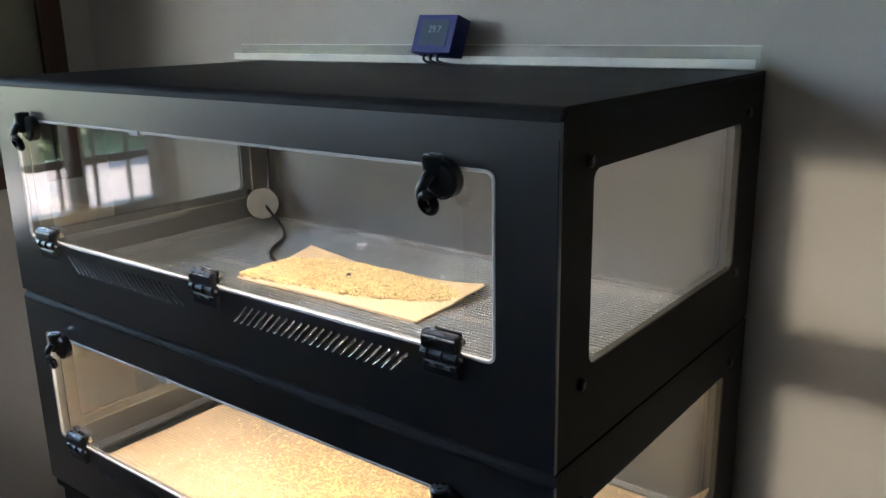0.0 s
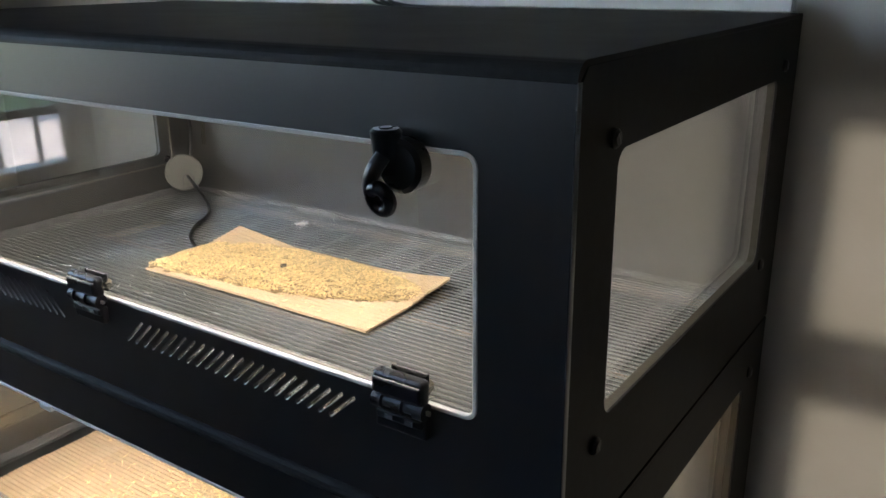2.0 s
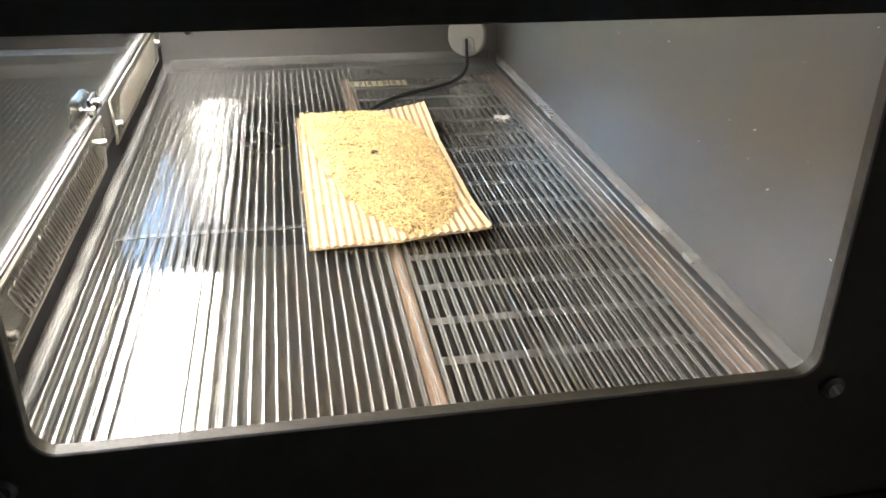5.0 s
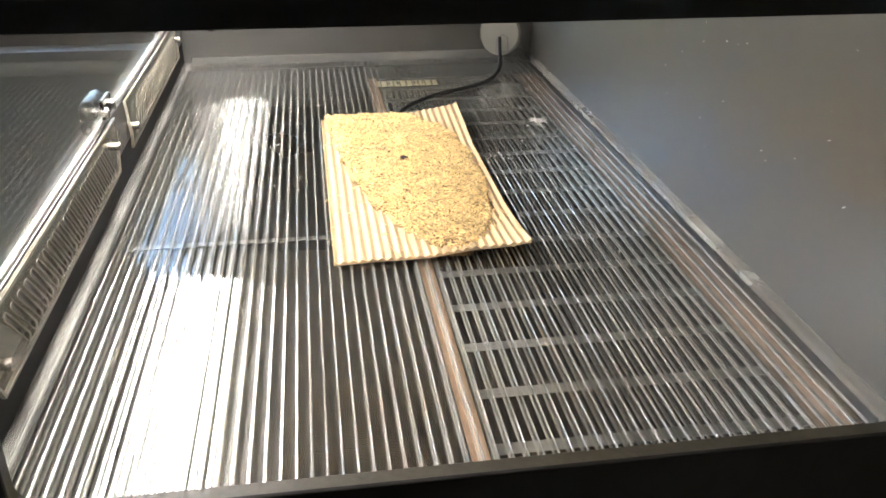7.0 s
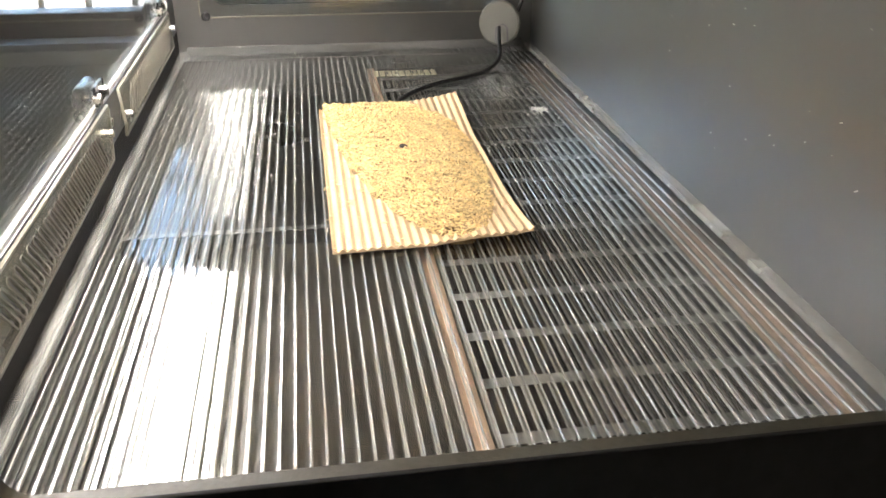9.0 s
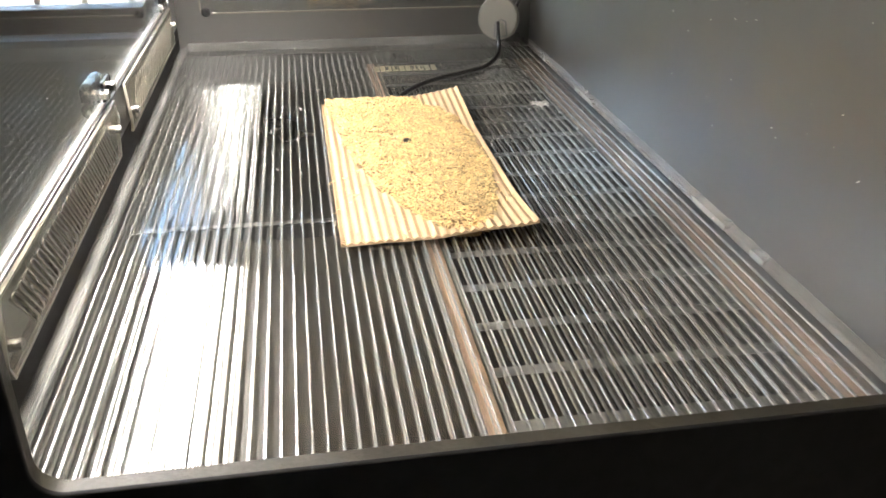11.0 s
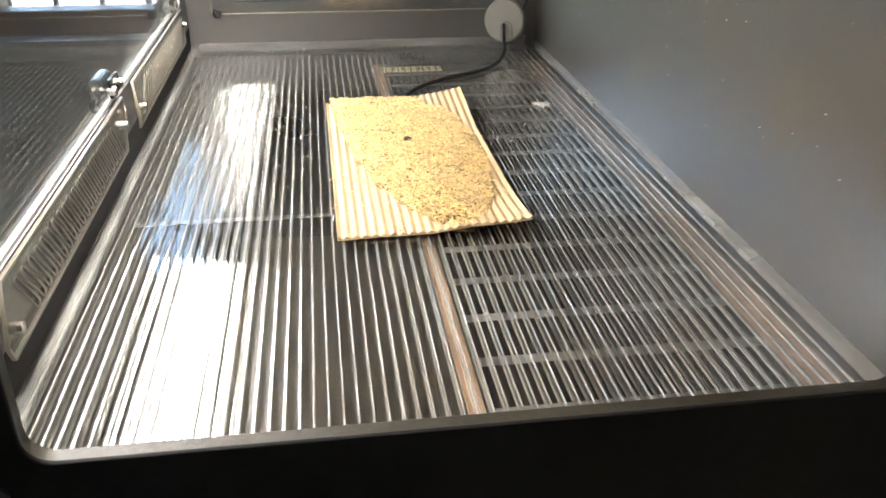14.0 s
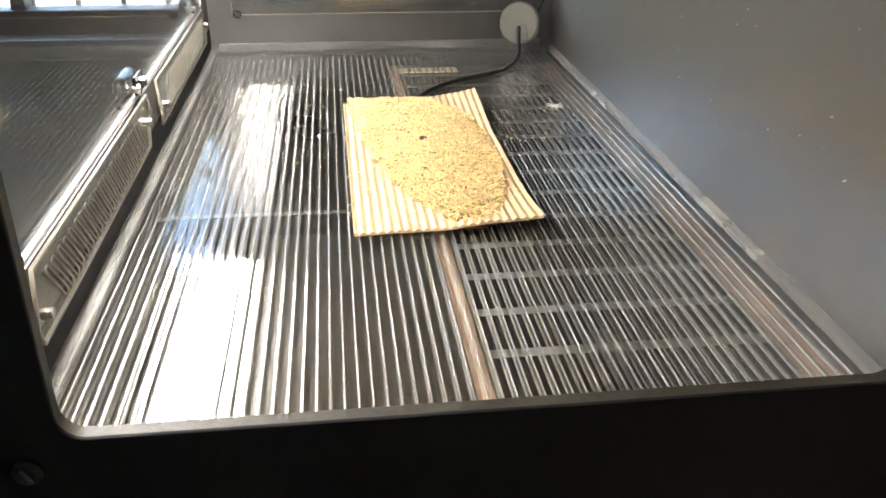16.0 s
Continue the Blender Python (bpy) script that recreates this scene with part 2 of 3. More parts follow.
def tube(name, pts, r, material, parent=None, label="", res=8):
    cu = bpy.data.curves.new(name, "CURVE")
    cu.dimensions, cu.bevel_depth, cu.bevel_resolution, cu.resolution_u = "3D", r, 3, res
    sp = cu.splines.new("BEZIER")
    sp.bezier_points.add(len(pts) - 1)
    for b, p in zip(sp.bezier_points, pts):
        b.co, b.handle_left_type, b.handle_right_type = p, "AUTO", "AUTO"
    cu.use_fill_caps = True
    tmp = new("tube_path", cu)
    me = bpy.data.meshes.new_from_object(tmp.evaluated_get(bpy.context.evaluated_depsgraph_get()))
    bpy.data.objects.remove(tmp)
    bpy.data.curves.remove(cu)
    me.name = name
    me.materials.clear()
    me.materials.append(material)
    me.shade_smooth()
    ob = new(name, me)
    ob.parent = parent
    return tagged(ob, label)


SIDEWAYS = Matrix(((0, -1, 0, 0), (1, 0, 0, 0), (0, 0, 1, 0), (0, 0, 0, 1)))  # plate plane y, z; thickness towards -x

# ---- the room ----
GROUND_Z, CEIL_Z, BACK_Y, LEFT_X, FRONT_Y, RIGHT_X = -0.93, 1.9, 0.612, -1.82, -2.3, 2.3
tagged(part("floor", boxed((LEFT_X - 0.2, FRONT_Y - 0.2, GROUND_Z - 0.1), (RIGHT_X + 0.2, BACK_Y + 0.2, GROUND_Z)), FLOOR), "dark grey tiled room floor", "floor", kind="structure")
tagged(part("ceiling", boxed((LEFT_X - 0.2, FRONT_Y - 0.2, CEIL_Z), (RIGHT_X + 0.2, BACK_Y + 0.2, CEIL_Z + 0.12)), CEIL), "white painted ceiling", "ceiling", kind="structure")
tagged(part("wall_back", boxed((LEFT_X - 0.2, BACK_Y, GROUND_Z), (RIGHT_X + 0.2, BACK_Y + 0.2, CEIL_Z)), WALL), "beige painted plaster wall behind the enclosures", "wall", kind="structure")
tagged(part("wall_right", boxed((RIGHT_X, FRONT_Y, GROUND_Z), (RIGHT_X + 0.2, BACK_Y, CEIL_Z)), WALL), "beige painted plaster wall", "wall", kind="structure")
LW = (-0.88, 0.0, -0.12, 0.90)   # left window: y from, to, z from, to
LW3 = (-2.15, -0.95, 0.55, 1.68)  # unseen far left window, set higher, added to let in more daylight
FW = (-0.095, 0.75, 0.5, 1.67)   # front window: x from, to, z from, to
tagged(plate("wall_left", [[(FRONT_Y, GROUND_Z), (BACK_Y, GROUND_Z), (BACK_Y, CEIL_Z), (FRONT_Y, CEIL_Z)], [(LW[0], LW[2]), (LW[1], LW[2]), (LW[1], LW[3]), (LW[0], LW[3])], [(LW3[0], LW3[2]), (LW3[1], LW3[2]), (LW3[1], LW3[3]), (LW3[0], LW3[3])]], 0.2, pose(LEFT_X, 0, 0) @ SIDEWAYS, WALL, None), "beige painted plaster wall with a garden window", "wall", kind="structure")
tagged(plate("wall_front", [[(LEFT_X - 0.2, GROUND_Z), (RIGHT_X + 0.2, GROUND_Z), (RIGHT_X + 0.2, CEIL_Z), (LEFT_X - 0.2, CEIL_Z)], [(FW[0], FW[2]), (FW[1], FW[2]), (FW[1], FW[3]), (FW[0], FW[3])]], 0.2, pose(0, FRONT_Y - 0.2, 0), DARKWALL, None), "unseen wall, darkened to dim reflections, with a sunny window", "wall", kind="structure")


def window(name, a0, a1, z0, z1, m, stiles, rails, grille, label, glass):
    """A wooden window in the plane x, z, with stiles and rails, and an iron grille outside (towards +y)."""
    w = empty(name, m, label, "window")
    tagged(w, kind="structure")
    f = 0.06
    for lo, hi in (((a0, 0.0, z0), (a0 + f, 0.07, z1)), ((a1 - f, 0.0, z0), (a1, 0.07, z1)), ((a0 + f, 0.0, z0), (a1 - f, 0.07, z0 + f)), ((a0 + f, 0.0, z1 - f), (a1 - f, 0.07, z1))):
        part("window_frame", boxed(lo, hi, 0.004), WOOD, w)
    for s in stiles:
        part("mullion", boxed((s - 0.018, 0.005, z0 + f), (s + 0.018, 0.06, z1 - f), 0.004), WOOD, w)
    for r in rails:
        # wide bar added to cast a dark band across the sun patch
        part("shadow_transom", boxed((a0 + f, 0.012, r - 0.046), (a1 - f, 0.05, r + 0.046), 0.004), WOOD, w)
    part("pane", boxed((a0 + f, 0.028, z0 + f), (a1 - f, 0.032, z1 - f)), glass, w)
    part("window_sill", boxed((a0 - 0.03, -0.05, z0 - 0.035), (a1 + 0.03, 0.0, z0 - 0.002), 0.006), WOOD, w)
    k = a0 + 0.08
    while grille and k < a1 - 0.02:
        part("grille_bar", rod(bmesh.new(), (k, 0.15, z0), (k, 0.15, z1), 0.008, seg=10), IRON, w)
        k += 0.115
    if grille:
        for zz in (z0 + 0.18, z0 + 0.72):
            part("grille_bar", boxed((a0, 0.144, zz - 0.012), (a1, 0.156, zz + 0.012)), IRON, w)
    return w


# turned so that the window's inner face looks into the room
window("window_1", LW[0], LW[1], LW[2], LW[3], pose(LEFT_X - 0.06, 0, 0) @ SIDEWAYS, (-0.56,), (), True, "dark brown wooden garden window with an iron grille", PANE)
# added window out of view, only there to brighten the room
window("fill_window", LW3[0], LW3[1], LW3[2], LW3[3], pose(LEFT_X - 0.06, 0, 0) @ SIDEWAYS, (-1.55,), (), False, "unseen wooden window added high in the wall to let in daylight", PANE)
# its one rail is out of view, placed to shadow the back wall
window("window_2", -FW[1], -FW[0], FW[2], FW[3], pose(0, FRONT_Y - 0.06, 0, 0, 0, 180), (), (1.285,), False, "dark brown wooden window with glass darkened to dim the sun", SUNDIM)

# the casement of the garden window stands open, folded back against the wall
sash = tagged(empty("window_sash", pose(LEFT_X + 0.012, 0, 0) @ SIDEWAYS, "dark brown glazed window sash folded back against the wall", "window sash"), kind="structure")
SA, SB, SC, SD = 0.01, 0.508, 0.06, 1.2
for lo, hi in (((SA, -0.035, SC), (SA + 0.055, 0.0, SD)), ((SB - 0.055, -0.035, SC), (SB, 0.0, SD)), ((SA + 0.055, -0.035, SC), (SB - 0.055, 0.0, SC + 0.055)), ((SA + 0.055, -0.035, SD - 0.055), (SB - 0.055, 0.0, SD))):
    part("sash_bar", boxed(lo, hi, 0.004), WOOD, sash)
part("pane", boxed((SA + 0.055, -0.019, SC + 0.055), (SB - 0.055, -0.015, SD - 0.055)), SASHPANE, sash)

# ---- the garden ----
gp = bmesh.new()
bmesh.ops.create_grid(gp, x_segments=120, y_segments=120, size=1)
for v in gp.verts:
    r = max(abs(v.co.x), abs(v.co.y))
    v.co *= 6 + 500 * r ** 4
    d = -v.co.x - 8.5
    v.co.z = (0 if d < 0 else min(d, 6) * 0.22) + 0.02 * noise.noise(v.co * 0.8)
for f in gp.faces:
    f.material_index = 1 if f.calc_center_median().x < -8.3 else 0
garden = tagged(part("ground", gp, GRAVEL, None, smooth=True), "pale gravel ground with a grass bank outside the windows", "ground", kind="structure")
garden.data.materials.append(GRASS)
garden.location = (0, 0, -1.15)


def leaves(n, spread, size, rnd):
    """Many small leaves as bent quads inside a lumpy crown."""
    vs, fs = [], []
    for _ in range(n):
        d = Vector((rnd.gauss(0, 1), rnd.gauss(0, 1), rnd.gauss(0, 1))).normalized()
        rr = (0.45 + 0.55 * rnd.random() ** 0.5) * (0.75 + 0.5 * noise.noise(d * 2.2 + Vector((spread[0], 3, 1))))
        c = Vector((d.x * spread[0], d.y * spread[1], abs(d.z) * spread[2])) * rr
        e = Euler((rnd.random() * 6, rnd.random() * 6, rnd.random() * 6)).to_matrix()
        s = size * (0.6 + 0.8 * rnd.random())
        k = len(vs)
        vs += [tuple(c + e @ Vector(q) * s) for q in ((-1, 0, 0), (0, -0.45, 0.12), (1, 0, 0), (0, 0.45, 0.12))]
        fs += [(k, k + 1, k + 2), (k, k + 2, k + 3)]
    return vs, fs


rnd = random.Random(5)
for x, y, sx, sz in ((-10.0, 2.5, 1.5, 1.2), (-9.6, -0.5, 1.6, 1.0), (-10.1, -3.5, 1.6, 1.3), (-9.8, -6.5, 1.7, 1.1), (-10.5, -9.5, 1.9, 1.5), (-12.5, 1.0, 2.2, 1.2), (-12.7, -3.0, 2.4, 1.3), (-12.5, -7.5, 2.3, 1.2), (-13.0, -12.0, 2.6, 1.4), (-10.0, -12.5, 1.9, 1.5)):
    s = empty("shrub", pose(x, y, -1.2 + 0.22 * (-8.5 - x)), "green leafy garden shrub beyond the gravel", "shrub", "shrubs in the garden")
    tr = bmesh.new()
    for k in range(5):
        a = k * 1.3
        rod(tr, (0.05 * math.cos(a), 0.05 * math.sin(a), 0), (0.5 * sx * math.cos(a), 0.5 * sx * math.sin(a), 0.6 * sz), 0.03, 0.012, 8)
    part("trunk", tr, BARK, s)
    part("crown", leaves(2400, (sx, sx, sz), 0.13, rnd), LEAF, s)

# ---- enclosure shell ----
W, D, H, T = 1.106, 0.589, 0.375, 0.008
top_box = empty("reptile_enclosure", pose(0, 0, 0), "black panel reptile enclosure with clear door, atop the stack", "enclosure", "stacked enclosures")
FWIN = (-1.045, 0.103, -0.071, 0.311)
SWIN = (0.070, 0.0965, 0.508, 0.3085)
N_SLOT, PITCH = 22, 0.0134
slots_r = [slot(-0.502 + k * PITCH, 0.064, -0.475 + k * PITCH, 0.088, 0.0044) for k in range(N_SLOT)]
slots_l = [slot(-0.618 - k * PITCH, 0.064, -0.645 - k * PITCH, 0.088, 0.0044) for k in range(N_SLOT)]
front_outline = [(-W, 0), (0, 0), (0, H - 0.014), (-W, H - 0.014)]
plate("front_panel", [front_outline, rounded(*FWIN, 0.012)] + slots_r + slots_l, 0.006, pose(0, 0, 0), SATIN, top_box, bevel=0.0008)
# the top is bent down over the front edge
prof = [(0, H - 0.0135)] + [(0.014 - 0.014 * math.cos(radians(a)), H - 0.014 + 0.014 * math.sin(radians(a))) for a in range(0, 91, 15)] + [(D, H), (D, H - 0.004), (0.014, H - 0.004), (0.004, H - 0.0135)]
tv = [(x, y, z) for x in (-W, 0.0) for y, z in prof]
n = len(prof)
part("top_panel", (tv, [tuple(range(n))[::-1], tuple(range(n, 2 * n))] + [(i, (i + 1) % n, n + (i + 1) % n, n + i) for i in range(n)][::1]), BLACK, top_box)
side_out = [(0.0045, 0), (D, 0), (D, H - 0.0045), (0.016, H - 0.0045), (0.0045, H - 0.018)]
for x, nm in ((0.0, "side_panel"), (-W + 0.003, "side_panel")):
    plate(nm, [side_out, rounded(*SWIN, 0.014)], 0.003, pose(x, 0, 0) @ SIDEWAYS, BLACK, top_box, bevel=0.0006)
for x in (-0.0032, -W + T):
    near = x > -0.1
    plate("side_lining", [[(0.0045, 0.004), (D - 0.004, 0.004), (D - 0.004, H - 0.005), (0.0045, H - 0.005)], rounded(SWIN[0], SWIN[1], SWIN[2], SWIN[3], 0.014)], 0.0078 if near else 0.0046, pose(x, 0, 0) @ SIDEWAYS, RIM if near else INNER, top_box)
    plate("side_pane", [rounded(SWIN[0] - 0.025, SWIN[1] - 0.018, SWIN[2] + 0.025, SWIN[3] + 0.02, 0.008)], 0.003, pose(x - 0.0082 if near else x + 0.0034, 0, 0) @ SIDEWAYS, SIDEPANE if near else ACRYL, top_box, "clear acrylic side pane").visible_shadow = False
rim = (SWIN[0] - 0.026, SWIN[1] - 0.019, SWIN[2] + 0.026, SWIN[3] + 0.021)
plate("pane_rim", [rounded(*rim, 0.009), rounded(rim[0] + 0.002, rim[1] + 0.002, rim[2] - 0.002, rim[3] - 0.002, 0.007)], 0.0034, pose(-W + T + 0.0036, 0, 0) @ SIDEWAYS, VENTRIM, top_box, "pale cut edge of the far pane")
part("back_panel", boxed((-W + 0.001, D - 0.004, 0.001), (-0.001, D - 0.0002, H - 0.0045)), BLACK, top_box)
part("back_lining", boxed((-W + T + 0.001, D - 0.007, 0.010), (-T - 0.001, D - 0.0042, H - 0.006)), INNER, top_box, "satin black lining")
part("bottom_panel", boxed((-W + T, 0.0045, 0.001), (-T, D - 0.0075, 0.010)), BASE, top_box)
part("front_lining", boxed((-W + T + 0.001, 0.0042, 0.011), (-T - 0.001, 0.0062, 0.058)), BLACK, top_box)


def screw(parent, m, label="slotted black screw head"):
    """Slotted domed head; its axis is x."""
    bm = bmesh.new()
    rod(bm, (0, 0, 0), (0.0022, 0, 0), 0.0072, 0.0072, 20)
    rod(bm, (0.0022, 0, 0), (0.0042, 0, 0), 0.0072, 0.0046, 20)
    head = part("screw", bm, SCREW, parent, label)
    head.matrix_local = m
    s = part("screw_slot", boxed((0.0038, -0.0009, -0.0045), (0.0045, 0.0009, 0.0045)), INK, head)
    return head


for y, z in ((0.060, 0.318), (0.054, 0.081), (0.518, 0.089), (0.526, 0.322)):
    screw(top_box, pose(0.0002, y, z, 25 * (1 + y)))
    screw(top_box, pose(-W + T + 0.004, y, z, 40))


def door():
    """Hinged clear door: pane with a bright sawn edge, three hinges, two catches."""
    d = new("door")
    d.parent = top_box
    tagged(d, "clear acrylic door in the front opening")
    x0, z0, x1, z1 = FWIN[0] + 0.0012, FWIN[1] + 0.0012, FWIN[2] - 0.0012, FWIN[3] - 0.0012
    plate("pane", [rounded(x0 + 0.003, z0 + 0.003, x1 - 0.003, z1 - 0.003, 0.008)], 0.004, pose(0, -0.0005, 0), ACRYL, d, "clear acrylic pane").visible_shadow = False
    plate("pane_edge", [rounded(x0, z0, x1, z1, 0.011), rounded(x0 + 0.0022, z0 + 0.0022, x1 - 0.0022, z1 - 0.0022, 0.0088)], 0.005, pose(0, -0.001, 0), EDGE, d, "bright frosted sawn edge", 0.0008)
    return d


the_door = door()


def hinge(x):
    """Clip hinge: rounded upper clip on the door, knuckles, ribbed lower leaf on the panel."""
    h = new("hinge")
    h.parent = the_door
    h.location = (x, 0, 0.103)
    tagged(h, "black plastic clip hinge")
    up = bmesh.new()
    box(up, (-0.0255, -0.013, 0.004), (0.0255, -0.001, 0.027), 0.005, 4)
    box(up, (-0.0235, -0.015, 0.008), (0.0235, -0.010, 0.022), 0.002)
    part("upper_clip", up, PLASTIC, h, smooth=False)
    for k in range(5):
        a = -0.0255 + k * 0.0102
        part("knuckle", rod(bmesh.new(), (a + 0.0006, -0.008, 0.000), (a + 0.0096, -0.008, 0.000), 0.0052 if k % 2 else 0.0074, seg=18), PLASTIC, h, smooth=False)
    low = bmesh.new()
    box(low, (-0.0255, -0.009, -0.026), (0.0255, -0.0005, -0.006), 0.003, 3)
    box(low, (-0.0225, -0.011, -0.016), (0.0225, -0.007, -0.0085), 0.0015)
    part("lower_leaf", low, PLASTIC, h)
    for k in (-1, 1):
        part("leaf_recess", boxed((k * 0.010 - 0.004, -0.0116, -0.015), (k * 0.010 + 0.004, -0.0105, -0.0105), 0.0004), INK, h)
    part("hinge_pin", rod(bmesh.new(), (-0.027, -0.008, 0), (0.0285, -0.008, 0), 0.002, seg=10), STEEL, h)
    for k in (-0.015, 0.015):
        part("clip_nut", rod(bmesh.new(), (k, 0.004, 0.013), (k, 0.011, 0.013), 0.0055, seg=6), STEEL, h, "bright steel nut")
        part("leaf_nut", rod(bmesh.new(), (k, 0.004, -0.02), (k, 0.010, -0.02), 0.0055, seg=6), STEEL, h, "bright steel nut")
    part("inner_clip", boxed((-0.018, 0.0042, 0.006), (0.018, 0.0075, 0.026), 0.001), PLASTIC, h)
    return h


for x in (-0.975, -0.553, -0.138):
    hinge(x)


def catch(x):
    """Turn catch: barrel over the door's top edge, rounded body behind it and a loop grip that leans out."""
    c = new("catch")
    c.parent = the_door
    c.location = (x, 0, 0.309)
    tagged(c, "black plastic turn catch with a loop grip")
    b = bmesh.new()
    rod(b, (0.001, -0.014, -0.018), (0.001, -0.014, 0.012), 0.0085, 0.0115, 32)
    rod(b, (0.001, -0.014, 0.012), (0.001, -0.014, 0.0142), 0.0115, 0.0095, 32)
    rod(b, (0.001, -0.014, 0.0142), (0.001, -0.014, 0.0152), 0.005, seg=6)
    part("barrel", b, PLASTIC, c, smooth=False)
    d = bmesh.new()
    rod(d, (0.011, -0.0015, -0.012), (0.011, -0.013, -0.012), 0.0200, seg=40)
    rod(d, (0.011, -0.013, -0.012), (0.011, -0.016, -0.012), 0.0200, 0.0165, 40)
    part("body", d, PLASTIC, c)
    tube("grip_arm", [(0.004, -0.022, -0.004), (0.001, -0.028, -0.012), (-0.002, -0.030, -0.022), (-0.001, -0.030, -0.030)], 0.0060, PLASTIC, c, res=5)
    ring = [(0.0060 + 0.0078 * math.sin(radians(a)), -0.029 - 0.003 * math.cos(radians(a)), -0.033 + 0.0088 * math.cos(radians(a))) for a in range(0, 361, 24)]
    tube("loop_grip", ring, 0.0052, PLASTIC, c, res=4)
    return c


catch(-0.985), catch(-0.140)
part("edge_bumper", boxed((-0.700, -0.004, 0.303), (-0.676, 0.006, 0.311), 0.002), EDGE, the_door, "small clear bumper")


def vent_plate(x0, x1, slots, lean):
    """Clear slotted plate screwed inside over the vent slots."""
    v = plate("vent_plate", [[(x0 - lean, 0.104), (x1 - lean, 0.104), (x1 + lean * 0.2, 0.062), (x1 - lean * 0.4, 0.051), (x0 + lean * 0.2, 0.051), (x0 - lean * 0.9, 0.09)]] + slots, 0.0026, pose(0, 0.0085, 0), VENTACRYL, top_box, "clear slotted vent plate", 0.0005)
    for pts in slots:
        cx, cz = sum(a for a, b in pts) / len(pts), sum(b for a, b in pts) / len(pts)
        big = [(cx + (a - cx) * 1.2, cz + (b - cz) * 1.04) for a, b in pts]
        plate("slot_rim", [big, pts], 0.0006, pose(0, 0.0112, 0), VENTRIM, v, "pale cut edge")
    edge = [(x0 - lean, 0.104), (x1 - lean, 0.104), (x1 + lean * 0.2, 0.062), (x1 - lean * 0.4, 0.051), (x0 + lean * 0.2, 0.051), (x0 - lean * 0.9, 0.09)]
    mx, mz = (x0 + x1) / 2, 0.0775
    plate("plate_rim", [[(mx + (a - mx) * 1.004, mz + (b - mz) * 1.03) for a, b in edge], [(mx + (a - mx) * 0.997, mz + (b - mz) * 0.95) for a, b in edge]], 0.003, pose(0, 0.0084, 0), VENTRIM, v, "pale cut edge")
    for x, z in ((x0 + 0.012, 0.082), (x1 - 0.012, 0.070)):
        part("vent_screw", rod(bmesh.new(), (x, 0.004, z), (x, 0.017, z), 0.0042, seg=14), STEEL, v, "steel vent screw")
    return v


vent_plate(-0.548, -0.158, [slot(-0.516 + k * 0.0150, 0.061, -0.491 + k * 0.0150, 0.092, 0.0058) for k in range(21)], 0.010)
vent_plate(-1.022, -0.626, [slot(-0.654 - k * 0.0158, 0.061, -0.679 - k * 0.0158, 0.092, 0.0058) for k in range(21)], -0.010)

part("worn_corner", boxed((-0.0006, -0.0006, 0.010), (0.0004, 0.0004, H - 0.030), 0.0002), WEAR, top_box, "scuffed corner edge")

# silicone beads round the tray
for lo, hi in (((-W + T, D - 0.018, 0.0195), (-T - 0.004, D - 0.0075, 0.0252)), ((-W + T, 0.0065, 0.0195), (-T - 0.004, 0.019, 0.0250)), ((-W + T + 0.0003, 0.0195, 0.0195), (-W + T + 0.007, D - 0.0245, 0.0330))):
    bm = boxed(lo, hi)
    part("silicone_bead", bm, BEAD if lo[1] > 0.5 else THINBEAD, top_box, "translucent grey silicone bead")

part("lid_lining", boxed((-W + T + 0.006, 0.056, H - 0.0068), (-T - 0.009, D - 0.009, H - 0.0046)), LIDLINE, top_box, "cream lining under the lid")

# light panel under the lid, along the front edge
lp = part("light_panel", boxed((-0.998, 0.0066, H - 0.013), (-0.020, 0.0525, H - 0.0047), 0.001), GROMMET, top_box, "slim white light panel")
part("diffuser", boxed((-0.993, 0.009, H - 0.0155), (-0.025, 0.050, H - 0.0132)), LAMPGLOW, lp, "glowing white diffuser")

# ---- the lower enclosure and its stand ----
LOW = -0.379
low_box = copy_thing(top_box, pose(0, 0, LOW))
tagged(low_box, "black panel reptile enclosure, warmly lit, under another enclosure")
stand = empty("enclosure_stand", pose(0, 0, GROUND_Z), "black stand under the stacked enclosures", "stand")
part("carcass", boxed((-W + 0.012, 0.012, 0.07), (-0.012, D - 0.01, LOW - GROUND_Z - 0.022), 0.003), BLACK, stand)
part("top_board", boxed((-W + 0.004, 0.004, LOW - GROUND_Z - 0.02), (-0.004, D - 0.004, LOW - GROUND_Z), 0.003), BLACK, stand)
part("plinth", boxed((-W + 0.04, 0.05, 0.0), (-0.04, D - 0.03, 0.069), 0.003), BLACK, stand)
# ---- inside the upper enclosure: twin-wall sheet over a heating film ----
ZS, RIB = 0.021, 0.0096
film = empty("heating_film", pose(0, 0, 0.0105), "black carbon heating film with copper strips under the clear sheet", "heating film")
part("carbon_sheet", boxed((-1.010, 0.312, 0), (-0.012, 0.530, 0.0006)), FILM, film)
for k in range(16):
    x = -0.056 - 0.0595 * k
    part("film_gap", boxed((x - 0.0055, 0.312, 0.0008), (x + 0.0055, 0.530, 0.0012)), GAP, film, "grey gap between carbon strips")
for y, wide in ((0.297, 0.012), (0.5325, 0.030)):
    part("bus_strip", boxed((-1.010, y, 0.0), (-0.014, y + wide, 0.0012)), COPPER, film, "copper bus strip")
    for k in range(44):
        x = -0.03 - k * 0.0222
        part("print_mark", boxed((x - 0.006, y + 0.0055, 0.0013), (x + 0.002, y + 0.0085, 0.0016)), COPPER if k % 3 else INK, film)
